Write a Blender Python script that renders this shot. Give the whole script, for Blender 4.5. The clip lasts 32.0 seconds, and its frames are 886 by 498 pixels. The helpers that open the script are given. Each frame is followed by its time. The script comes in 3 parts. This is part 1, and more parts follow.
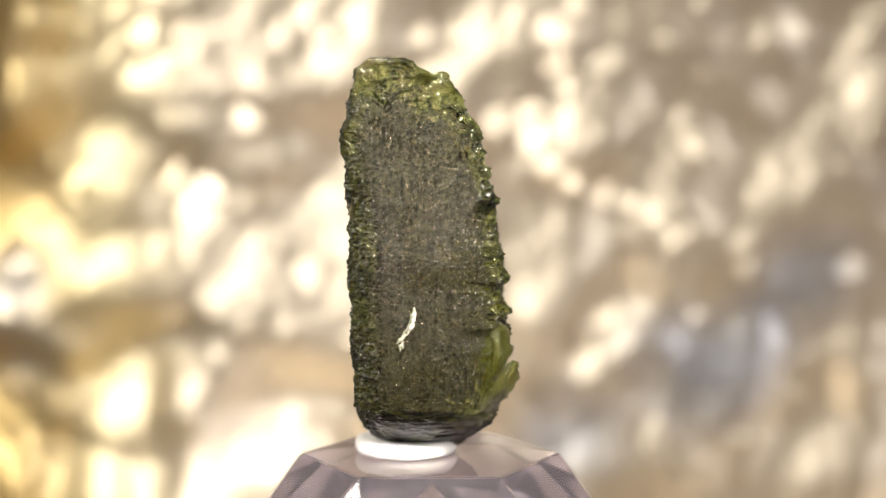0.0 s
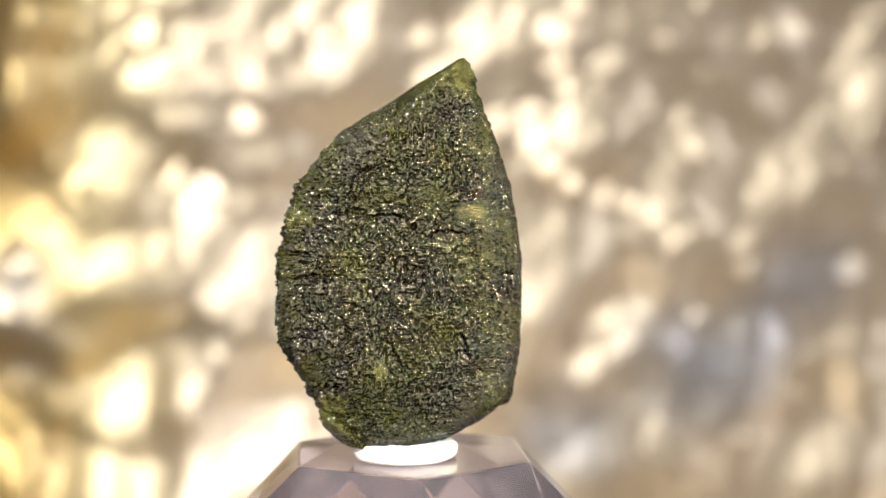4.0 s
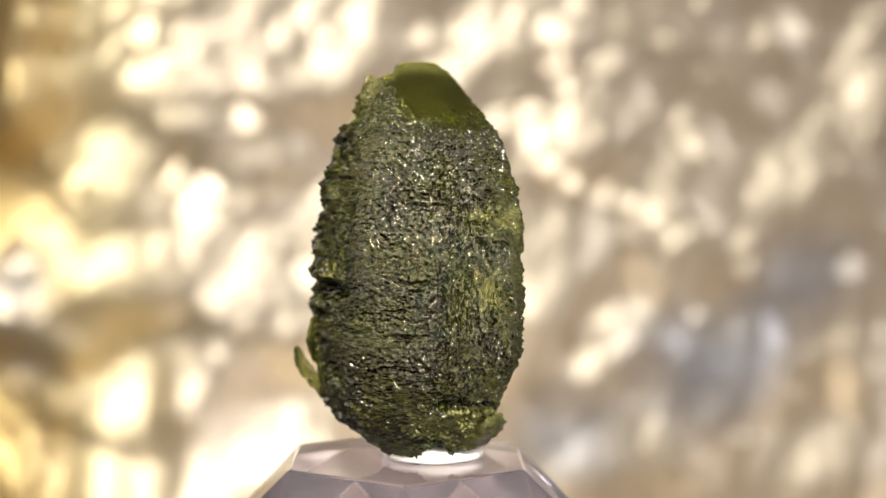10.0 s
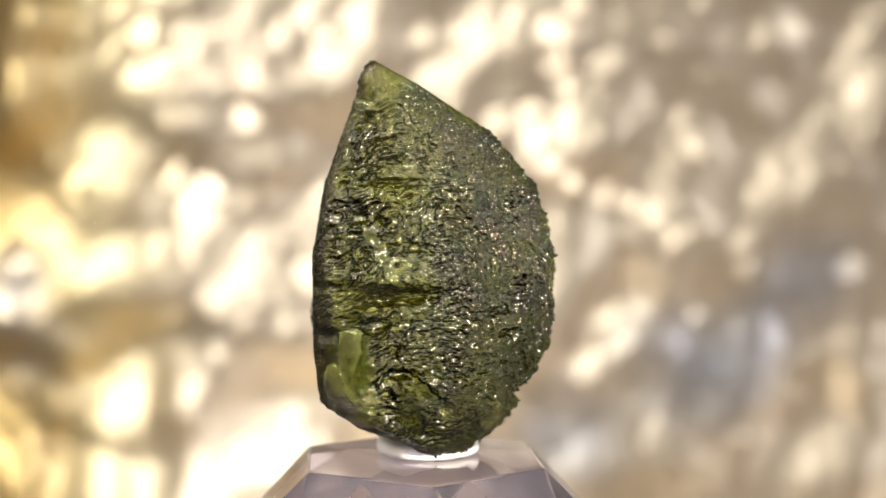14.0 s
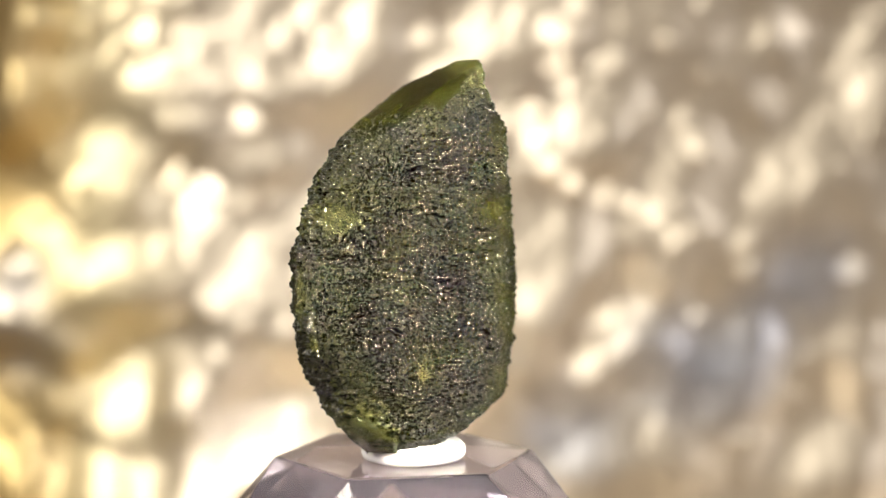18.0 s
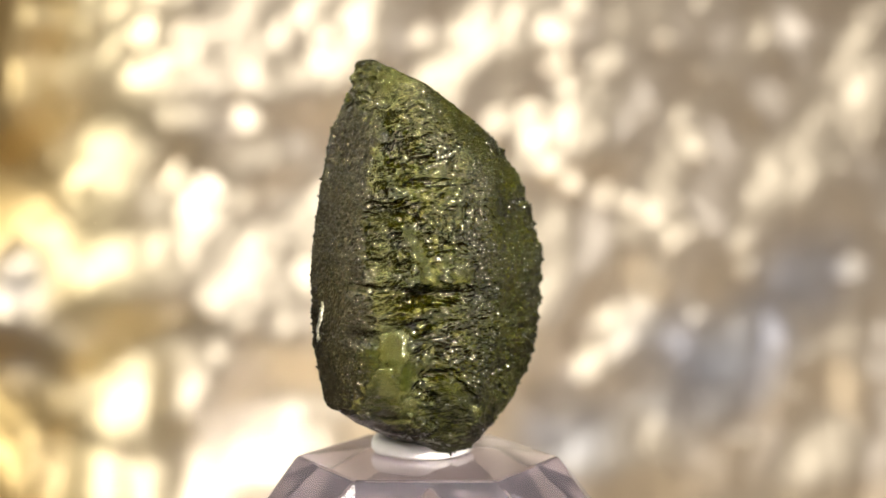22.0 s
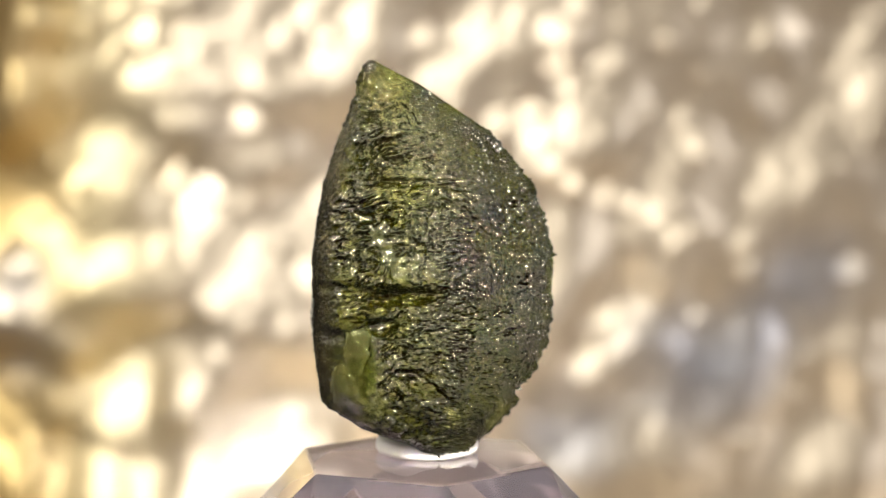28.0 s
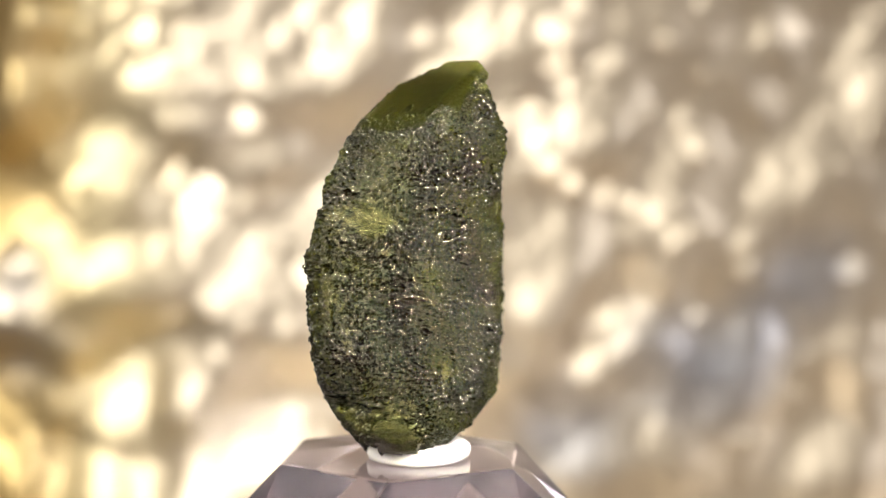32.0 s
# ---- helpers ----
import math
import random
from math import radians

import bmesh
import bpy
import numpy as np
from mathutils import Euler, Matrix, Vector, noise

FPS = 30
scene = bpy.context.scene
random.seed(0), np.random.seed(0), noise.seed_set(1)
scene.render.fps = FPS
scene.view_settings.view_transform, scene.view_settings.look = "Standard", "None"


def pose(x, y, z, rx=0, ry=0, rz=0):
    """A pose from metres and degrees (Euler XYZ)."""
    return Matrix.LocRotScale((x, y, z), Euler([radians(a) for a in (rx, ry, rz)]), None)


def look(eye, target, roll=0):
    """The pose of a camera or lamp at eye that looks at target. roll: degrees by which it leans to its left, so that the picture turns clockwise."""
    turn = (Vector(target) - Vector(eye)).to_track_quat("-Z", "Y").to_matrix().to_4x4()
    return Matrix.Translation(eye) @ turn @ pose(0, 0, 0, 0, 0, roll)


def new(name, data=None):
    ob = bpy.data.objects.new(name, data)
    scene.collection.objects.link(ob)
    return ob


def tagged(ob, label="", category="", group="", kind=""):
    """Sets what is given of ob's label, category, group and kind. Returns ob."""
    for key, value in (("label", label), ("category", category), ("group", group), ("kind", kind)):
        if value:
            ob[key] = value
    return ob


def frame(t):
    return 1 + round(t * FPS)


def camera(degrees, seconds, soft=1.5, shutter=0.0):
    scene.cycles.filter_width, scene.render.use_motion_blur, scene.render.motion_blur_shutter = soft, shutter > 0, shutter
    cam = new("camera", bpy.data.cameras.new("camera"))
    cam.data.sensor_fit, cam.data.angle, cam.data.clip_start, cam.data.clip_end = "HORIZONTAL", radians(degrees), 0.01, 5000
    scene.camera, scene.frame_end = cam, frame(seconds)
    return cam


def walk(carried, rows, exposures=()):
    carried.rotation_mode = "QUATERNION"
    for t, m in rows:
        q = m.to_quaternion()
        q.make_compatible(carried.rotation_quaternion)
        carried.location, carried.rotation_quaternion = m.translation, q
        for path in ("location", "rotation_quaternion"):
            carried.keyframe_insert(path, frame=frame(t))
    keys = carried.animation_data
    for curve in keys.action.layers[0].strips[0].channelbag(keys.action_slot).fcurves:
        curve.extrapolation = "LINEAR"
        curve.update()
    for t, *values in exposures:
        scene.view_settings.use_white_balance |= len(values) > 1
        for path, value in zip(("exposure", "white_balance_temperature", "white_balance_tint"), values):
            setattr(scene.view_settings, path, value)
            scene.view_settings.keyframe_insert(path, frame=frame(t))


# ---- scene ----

# A green glass stone on a putty disc on a faceted crystal ball that turns before a sheet of crumpled foil.
# U is the unit of the plan, 0.05 mm; the turning axis stands at x = 0, y = 0, the table top at z = 0.
U = 0.00005
LIFT = 1510                      # plan units from the table top up to the lens

# ---- camera ----
cam = camera(32.0, 32.0, soft=1.5)
cam.data.dof.use_dof = True
cam.data.dof.focus_distance = 0.131
cam.data.dof.aperture_fstop = 17.0
EYE = (47 * U, -2734 * U, LIFT * U)
AIM = (47 * U, 0.0, (LIFT - 2734 * math.tan(radians(4.02))) * U)
walk(cam, [(0.0, look(EYE, AIM)), (32.0, look(EYE, AIM))])

# ---- world and light ----
world = bpy.data.worlds.new("room_light")
scene.world = world
world.use_nodes = True
world.node_tree.nodes["Background"].inputs["Color"].default_value = (0.9, 0.85, 0.8, 1)
world.node_tree.nodes["Background"].inputs["Strength"].default_value = 0.25
scene.view_settings.exposure = 0.0


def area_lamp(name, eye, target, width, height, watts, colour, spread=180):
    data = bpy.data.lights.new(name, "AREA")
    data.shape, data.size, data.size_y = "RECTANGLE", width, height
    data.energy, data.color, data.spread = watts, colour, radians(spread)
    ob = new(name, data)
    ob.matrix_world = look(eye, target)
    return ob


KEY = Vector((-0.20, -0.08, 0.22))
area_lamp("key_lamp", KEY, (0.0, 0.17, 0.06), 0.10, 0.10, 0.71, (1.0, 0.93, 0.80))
# unseen side light, added to lift the general level of the room
area_lamp("added_side_light", (1.60, -0.9, 0.7), (0.0, -0.9, 0.5), 1.2, 1.2, 12.5, (1.0, 0.95, 0.91))
# two unseen lamps, added to brighten stone and disc; narrow beams spare the foil
area_lamp("added_front_lamp", (0.10, -0.32, 0.22), (0.0, 0.0, 0.05), 0.08, 0.08, 0.011, (1.0, 0.93, 0.85), 10)
area_lamp("added_spot_lamp", (0.05, -0.24, 0.23), (0.0, 0.0, 0.066), 0.034, 0.034, 0.042, (1.0, 0.90, 0.74), 12)


# ---- where the foil stands ----
FOIL_Y = 0.17
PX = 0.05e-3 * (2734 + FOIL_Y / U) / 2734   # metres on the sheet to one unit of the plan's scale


def sheet_place(u, v):
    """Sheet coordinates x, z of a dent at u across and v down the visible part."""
    k = (2734 + FOIL_Y / U) / 2734
    drop = 441 - v
    z = (2734 * math.tan(radians(-4.02)) + drop * 1.006) * k
    return (47 + (u - 784) * k) * U, (LIFT + z) * U


# ---- materials ----
def material(name):
    m = bpy.data.materials.new(name)
    m.use_nodes = True
    return m, m.node_tree.nodes, m.node_tree.links, m.node_tree.nodes["Principled BSDF"]


def ramp(nodes, stops):
    r = nodes.new("ShaderNodeValToRGB")
    while len(r.color_ramp.elements) < len(stops):
        r.color_ramp.elements.new(0.5)
    for e, (p, c) in zip(r.color_ramp.elements, stops):
        e.position, e.color = p, (*c, 1)
    return r


def noise_node(nodes, links, scale, detail=4.0, rough=0.55, stretch=(1, 1, 1)):
    tc = nodes.new("ShaderNodeTexCoord")
    mp = nodes.new("ShaderNodeMapping")
    mp.inputs["Scale"].default_value = stretch
    n = nodes.new("ShaderNodeTexNoise")
    n.inputs["Scale"].default_value, n.inputs["Detail"].default_value = scale, detail
    n.inputs["Roughness"].default_value = rough
    links.new(tc.outputs["Object"], mp.inputs["Vector"])
    links.new(mp.outputs["Vector"], n.inputs["Vector"])
    return n


def bump(nodes, links, source, shader, strength, distance):
    b = nodes.new("ShaderNodeBump")
    b.inputs["Strength"].default_value, b.inputs["Distance"].default_value = strength, distance
    links.new(source, b.inputs["Height"])
    links.new(b.outputs["Normal"], shader.inputs["Normal"])
    return b


def mixed(nodes, links, fac, one, two):
    """A colour between two sources or colours."""
    m = nodes.new("ShaderNodeMixRGB")
    for slot, source in (("Fac", fac), ("Color1", one), ("Color2", two)):
        if isinstance(source, tuple):
            m.inputs[slot].default_value = (*source, 1)
        else:
            links.new(source, m.inputs[slot])
    return m.outputs["Color"]


def between(nodes, links, source, low, high):
    """source 0 to 1 mapped to low to high."""
    f = nodes.new("ShaderNodeMapRange")
    f.inputs["To Min"].default_value, f.inputs["To Max"].default_value = low, high
    links.new(source, f.inputs["Value"])
    return f.outputs["Result"]


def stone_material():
    """Dark olive glass; paler and clearer where light through thin places is put into its colour, matt and brownish
    where it is sawn.
    """
    m, nodes, links, sh = material("green_glass")
    kinds = {}
    for name in ("thin_glow", "sawn", "clear"):
        a = nodes.new("ShaderNodeAttribute")
        a.attribute_name = name
        kinds[name] = a.outputs["Fac"]
    patch = noise_node(nodes, links, 260, 5, 0.6)
    grain = noise_node(nodes, links, 1400, 4, 0.65)
    thick = ramp(nodes, [(0.36, (0.0033, 0.0037, 0.0002)), (0.70, (0.0175, 0.0185, 0.0010))])
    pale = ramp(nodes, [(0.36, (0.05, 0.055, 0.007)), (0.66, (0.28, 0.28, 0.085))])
    matt = ramp(nodes, [(0.36, (0.004, 0.004, 0.0018)), (0.66, (0.026, 0.0225, 0.0098))])
    for r, n in ((thick, patch), (pale, grain), (matt, grain)):
        links.new(n.outputs["Fac"], r.inputs["Fac"])
    colour = mixed(nodes, links, kinds["sawn"], thick.outputs["Color"], matt.outputs["Color"])
    colour = mixed(nodes, links, kinds["clear"], colour, (0.015, 0.019, 0.001))
    # pale colour laid in for light that shines through thin places and edges
    colour = mixed(nodes, links, kinds["thin_glow"], colour, pale.outputs["Color"])
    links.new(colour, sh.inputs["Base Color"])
    links.new(between(nodes, links, kinds["thin_glow"], 0.20, 0.90), sh.inputs["Transmission Weight"])
    links.new(between(nodes, links, kinds["sawn"], 0.15, 0.22), sh.inputs["Roughness"])
    links.new(between(nodes, links, kinds["sawn"], 0.44, 0.15), sh.inputs["Specular IOR Level"])
    sh.inputs["IOR"].default_value = 1.49
    fine = noise_node(nodes, links, 4200, 3, 0.6)
    bump(nodes, links, fine.outputs["Fac"], sh, 0.8, 0.00009)
    return m


def thin_glass_material():
    m, nodes, links, sh = material("thin_green_glass")
    n = noise_node(nodes, links, 700, 5, 0.6)
    r = ramp(nodes, [(0.34, (0.15, 0.165, 0.03)), (0.68, (0.44, 0.45, 0.14))])
    links.new(n.outputs["Fac"], r.inputs["Fac"])
    links.new(r.outputs["Color"], sh.inputs["Base Color"])
    sh.inputs["Transmission Weight"].default_value = 0.92
    sh.inputs["IOR"].default_value, sh.inputs["Roughness"].default_value = 1.49, 0.10
    fine = noise_node(nodes, links, 2300, 3, 0.6)
    bump(nodes, links, fine.outputs["Fac"], sh, 0.7, 0.00012)
    return m


STONE, STONE_THIN = stone_material(), thin_glass_material()


def scar_material():
    m, nodes, links, sh = material("frosted_scar")
    n = noise_node(nodes, links, 2400, 3)
    r = ramp(nodes, [(0.40, (0.05, 0.055, 0.03)), (0.62, (0.45, 0.45, 0.40))])
    links.new(n.outputs["Fac"], r.inputs["Fac"])
    links.new(r.outputs["Color"], sh.inputs["Base Color"])
    sh.inputs["Roughness"].default_value = 0.35
    return m


def crystal_material():
    m, nodes, links, sh = material("clear_crystal")
    sh.inputs["Base Color"].default_value = (0.90, 0.83, 0.99, 1)
    sh.inputs["Transmission Weight"].default_value = 0.955
    sh.inputs["Roughness"].default_value = 0.004
    sh.inputs["IOR"].default_value = 1.53
    return m


def putty_material():
    m, nodes, links, sh = material("white_putty")
    n = noise_node(nodes, links, 900, 4)
    r = ramp(nodes, [(0.3, (0.88, 0.88, 0.88)), (0.7, (0.93, 0.93, 0.92))])
    links.new(n.outputs["Fac"], r.inputs["Fac"])
    links.new(r.outputs["Color"], sh.inputs["Base Color"])
    sh.inputs["Roughness"].default_value = 0.55
    sh.inputs["Subsurface Weight"].default_value = 0.8
    sh.inputs["Subsurface Radius"].default_value = (0.003, 0.003, 0.0027)
    bump(nodes, links, n.outputs["Fac"], sh, 0.2, 0.0001)
    return m


def foil_material():
    m, nodes, links, sh = material("crumpled_foil")
    tc = nodes.new("ShaderNodeTexCoord")
    sep = nodes.new("ShaderNodeSeparateXYZ")
    links.new(tc.outputs["Object"], sep.inputs["Vector"])
    # warm lamplight on the left of the sheet, put into its colour as gold
    across = nodes.new("ShaderNodeMapRange")
    across.inputs["From Min"].default_value, across.inputs["From Max"].default_value = -0.086, -0.045
    links.new(sep.outputs["X"], across.inputs["Value"])
    tint = ramp(nodes, [(0.0, (0.88, 0.67, 0.31)), (0.45, (0.92, 0.81, 0.53)), (1.0, (0.875, 0.795, 0.675))])
    links.new(across.outputs["Result"], tint.inputs["Fac"])
    # cool reflections put into the foil's colour as a few bluish patches
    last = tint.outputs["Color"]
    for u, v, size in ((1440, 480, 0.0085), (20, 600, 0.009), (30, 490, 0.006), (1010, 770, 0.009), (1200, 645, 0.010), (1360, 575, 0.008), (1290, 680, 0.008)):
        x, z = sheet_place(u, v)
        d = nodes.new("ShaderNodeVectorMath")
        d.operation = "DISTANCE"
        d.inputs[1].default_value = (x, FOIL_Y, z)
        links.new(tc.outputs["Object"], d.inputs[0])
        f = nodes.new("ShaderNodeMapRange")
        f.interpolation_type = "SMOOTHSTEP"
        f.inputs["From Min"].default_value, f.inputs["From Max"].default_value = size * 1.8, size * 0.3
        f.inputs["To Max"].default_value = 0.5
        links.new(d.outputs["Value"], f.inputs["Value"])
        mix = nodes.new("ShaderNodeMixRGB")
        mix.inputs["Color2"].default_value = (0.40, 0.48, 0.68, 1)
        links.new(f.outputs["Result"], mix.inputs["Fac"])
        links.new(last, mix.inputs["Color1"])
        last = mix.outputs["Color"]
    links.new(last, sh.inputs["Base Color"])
    sh.inputs["Metallic"].default_value = 1.0
    sh.inputs["Roughness"].default_value = 0.46
    return m


def plain_material(name, low, high, scale, rough, depth=0.0005, stretch=(1, 1, 1)):
    m, nodes, links, sh = material(name)
    n = noise_node(nodes, links, scale, 5, 0.6, stretch)
    r = ramp(nodes, [(0.3, low), (0.7, high)])
    links.new(n.outputs["Fac"], r.inputs["Fac"])
    links.new(r.outputs["Color"], sh.inputs["Base Color"])
    sh.inputs["Roughness"].default_value = rough
    bump(nodes, links, n.outputs["Fac"], sh, 0.2, depth)
    return m


SCAR, CRYSTAL, PUTTY, FOIL = scar_material(), crystal_material(), putty_material(), foil_material()
WALL = plain_material("cream_plaster", (0.66, 0.58, 0.48), (0.72, 0.64, 0.54), 6, 0.8)
CEILING = plain_material("white_plaster", (0.76, 0.75, 0.72), (0.80, 0.79, 0.77), 6, 0.85)
BOARDS = plain_material("oak_boards", (0.20, 0.12, 0.06), (0.32, 0.20, 0.11), 5, 0.5, 0.0005, (1, 12, 1))
TABLE = plain_material("grey_cloth", (0.24, 0.22, 0.20), (0.32, 0.30, 0.27), 160, 0.9, 0.0003)


# ---- mesh helpers ----
def mesh_object(name, verts, faces, mat, smooth=False):
    me = bpy.data.meshes.new(name)
    me.from_pydata([tuple(v) for v in verts], [], faces)
    me.materials.append(mat)
    if smooth:
        me.polygons.foreach_set("use_smooth", [True] * len(me.polygons))
    me.update()
    return new(name, me)


def part(name, bm, mat, parent, label=""):
    me = bpy.data.meshes.new(name)
    bm.to_mesh(me)
    bm.free()
    me.materials.append(mat)
    ob = new(name, me)
    ob.parent = parent
    return tagged(ob, label)


def box(bm, lo, hi):
    verts = bmesh.ops.create_cube(bm, size=1)["verts"]
    for v in verts:
        for i in range(3):
            v.co[i] = lo[i] if v.co[i] < 0 else hi[i]
    return verts


def slab(name, lo, hi, mat):
    bm = bmesh.new()
    box(bm, lo, hi)
    me = bpy.data.meshes.new(name)
    bm.to_mesh(me)
    bm.free()
    me.materials.append(mat)
    return tagged(new(name, me), kind="structure")


# ---- noise for the relief of surfaces ----
def scramble(ix, iy, iz, salt):
    h = (ix.astype(np.uint32) * np.uint32(374761393)) ^ (iy.astype(np.uint32) * np.uint32(668265263)) ^ (iz.astype(np.uint32) * np.uint32(2147483647)) ^ np.uint32(salt * 7919 + 13)
    h = (h ^ (h >> np.uint32(13))) * np.uint32(1274126177)
    h = (h ^ (h >> np.uint32(15))) * np.uint32(2246822519)
    return h ^ (h >> np.uint32(16))


def wave(x, y, z, salt=0):
    """Smooth noise of about -1 to 1 at wavelength 2."""
    x, y, z = np.broadcast_arrays(x, y, z)
    fx, fy, fz = np.floor(x), np.floor(y), np.floor(z)
    ix, iy, iz = fx.astype(np.int32), fy.astype(np.int32), fz.astype(np.int32)
    dx, dy, dz = x - fx, y - fy, z - fz
    sx, sy, sz = (k * k * k * (k * (k * 6 - 15) + 10) for k in (dx, dy, dz))
    total = np.zeros(x.shape)
    for a in (0, 1):
        for b in (0, 1):
            for c in (0, 1):
                h = scramble(ix + a, iy + b, iz + c, salt)
                g = ((h & np.uint32(1023)) / 511.5 - 1) * (dx - a) + ((h >> np.uint32(10) & np.uint32(1023)) / 511.5 - 1) * (dy - b) + ((h >> np.uint32(20) & np.uint32(1023)) / 511.5 - 1) * (dz - c)
                total += g * (sx if a else 1 - sx) * (sy if b else 1 - sy) * (sz if c else 1 - sz)
    return total * 1.5


def pits(x, y, z, salt=0):
    """Bowls side by side, one to a cell, with crests between them: -0.55 in the bowls, up to 0.45 on the crests."""
    x, y, z = np.broadcast_arrays(x, y, z)
    fx, fy, fz = np.floor(x - 0.5), np.floor(y - 0.5), np.floor(z - 0.5)
    near = np.full(x.shape, 9.0)
    for a in (0, 1):
        for b in (0, 1):
            for c in (0, 1):
                h = scramble((fx + a).astype(np.int32), (fy + b).astype(np.int32), (fz + c).astype(np.int32), salt + 31)
                ox, oy, oz = (0.14 + 0.72 * (h >> np.uint32(k) & np.uint32(1023)) / 1023 for k in (0, 10, 20))
                near = np.minimum(near, (fx + a + ox - x) ** 2 + (fy + b + oy - y) ** 2 + (fz + c + oz - z) ** 2)
    b = np.minimum(near / 0.66, 1.0)
    return b * b * (3 - 2 * b) - 0.55


# ---- room ----
R0, R1, F0 = (-1.6, -1.7), (1.6, 1.5), -0.74
slab("floor", (R0[0], R0[1], F0 - 0.05), (R1[0], R1[1], F0), BOARDS)
slab("ceiling", (R0[0], R0[1], 1.7), (R1[0], R1[1], 1.78), CEILING)
slab("wall_north", (R0[0] - 0.1, R1[1], F0), (R1[0] + 0.1, R1[1] + 0.1, 1.7), WALL)
slab("wall_south", (R0[0] - 0.1, R0[1] - 0.1, F0), (R1[0] + 0.1, R0[1], 1.7), WALL)
slab("wall_west", (R0[0] - 0.1, R0[1], F0), (R0[0], R1[1], 1.7), WALL)


def wall_with_opening(name, x0, x1, y0, y1, opening):
    bm = bmesh.new()
    a, b, low, high = opening
    for lo, hi in (((x0, y0, F0), (x1, a, 1.7)), ((x0, b, F0), (x1, y1, 1.7)), ((x0, a, F0), (x1, b, low)), ((x0, a, high), (x1, b, 1.7))):
        box(bm, lo, hi)
    bmesh.ops.remove_doubles(bm, verts=bm.verts[:], dist=0.0001)
    me = bpy.data.meshes.new(name)
    bm.to_mesh(me)
    bm.free()
    me.materials.append(WALL)
    return tagged(new(name, me), kind="structure")


# unseen opening and window, added to give the side light a source
wall_with_opening("wall_east", R1[0], R1[0] + 0.1, R0[1], R1[1], (-1.55, -0.25, 0.05, 1.35))
added_window = tagged(new("added_window"), kind="structure")
for lo, hi in (((1.61, -1.55, 0.05), (1.66, -1.50, 1.35)), ((1.61, -0.30, 0.05), (1.66, -0.25, 1.35)), ((1.61, -1.50, 0.05), (1.66, -0.30, 0.10)), ((1.61, -1.50, 1.30), (1.66, -0.30, 1.35))):
    bm = bmesh.new()
    box(bm, lo, hi)
    bmesh.ops.bevel(bm, geom=bm.edges[:], offset=0.006, segments=1, affect="EDGES")
    part("window_frame", bm, CEILING, added_window)


def table():
    top = new("table")
    tagged(top, "plain table with a grey cloth top", "table")
    bm = bmesh.new()
    box(bm, (-0.40, -0.12, -0.025), (0.40, 0.36, -0.003))
    bmesh.ops.bevel(bm, geom=bm.edges[:], offset=0.004, segments=2, affect="EDGES")
    part("tabletop", bm, TABLE, top)
    for x in (-0.36, 0.36):
        for y in (-0.08, 0.32):
            bm = bmesh.new()
            box(bm, (x - 0.02, y - 0.02, F0), (x + 0.02, y + 0.02, -0.025))
            bmesh.ops.bevel(bm, geom=bm.edges[:], offset=0.003, segments=1, affect="EDGES")
            part("leg", bm, BOARDS, top)


table()


# ---- foil backdrop ----
# folds and dents: across, down, radius, how squarely each faces the lamp
FOLDS = [(-30, 80, 150, 0.02), (700, 440, 260, 0.20), (60, 450, 130, 0.14), (25, 110, 110, 0.03), (130, 180, 100, 0.18), (250, 430, 170, 0.34), (200, 280, 110, 0.34),
         (420, 480, 120, 0.34), (230, 740, 160, 0.08), (500, 780, 120, 0.08), (330, 620, 80, 0.08), (450, 120, 140, 0.26), (620, 60, 110, 0.24),
         (330, 130, 100, 0.26), (450, 270, 80, 0.11), (850, 120, 140, 0.28), (960, 480, 130, 0.20), (1000, 220, 110, 0.25)]
CREASES = [(1150, 400, 110, 0.18), (1090, 620, 120, 0.26), (1250, 250, 110, 0.18), (1400, 300, 130, 0.13), (1500, 150, 120, 0.12), (1450, 650, 120, 0.13),
           (1300, 620, 90, 0.07), (1150, 760, 100, 0.15), (1040, 800, 90, 0.16), (1470, 800, 110, 0.15), (20, 740, 120, 0.045), (110, 860, 110, 0.045), (40, 560, 70, 0.06), (300, 860, 90, 0.05), (335, 350, 70, 0.8), (190, 300, 85, 0.36), (430, 470, 75, 0.42), (215, 480, 95, 0.42),
           (1140, 40, 60, 0.07), (1400, 130, 60, 0.07), (1430, 490, 60, 0.05)]
LEFT = [(252, 62, 40, 1.0), (335, 60, 36, 0.55), (430, 12, 60, 0.5), (500, 60, 34, 0.75), (610, 130, 50, 0.55), (740, 70, 36, 0.55),
        (440, 210, 40, 0.9), (305, 215, 32, 0.42), (170, 250, 48, 0.6), (215, 335, 42, 0.85), (300, 315, 38, 1.0), (345, 385, 46, 1.0),
        (368, 330, 32, 0.9), (424, 348, 28, 1.0), (490, 343, 24, 0.26), (90, 380, 27, 0.45), (85, 157, 25, 0.24), (130, 115, 32, 0.28),
        (205, 475, 50, 0.75), (440, 432, 34, 0.85), (440, 490, 44, 0.9), (385, 525, 46, 0.6), (270, 445, 40, 0.6), (150, 60, 34, 0.22)]
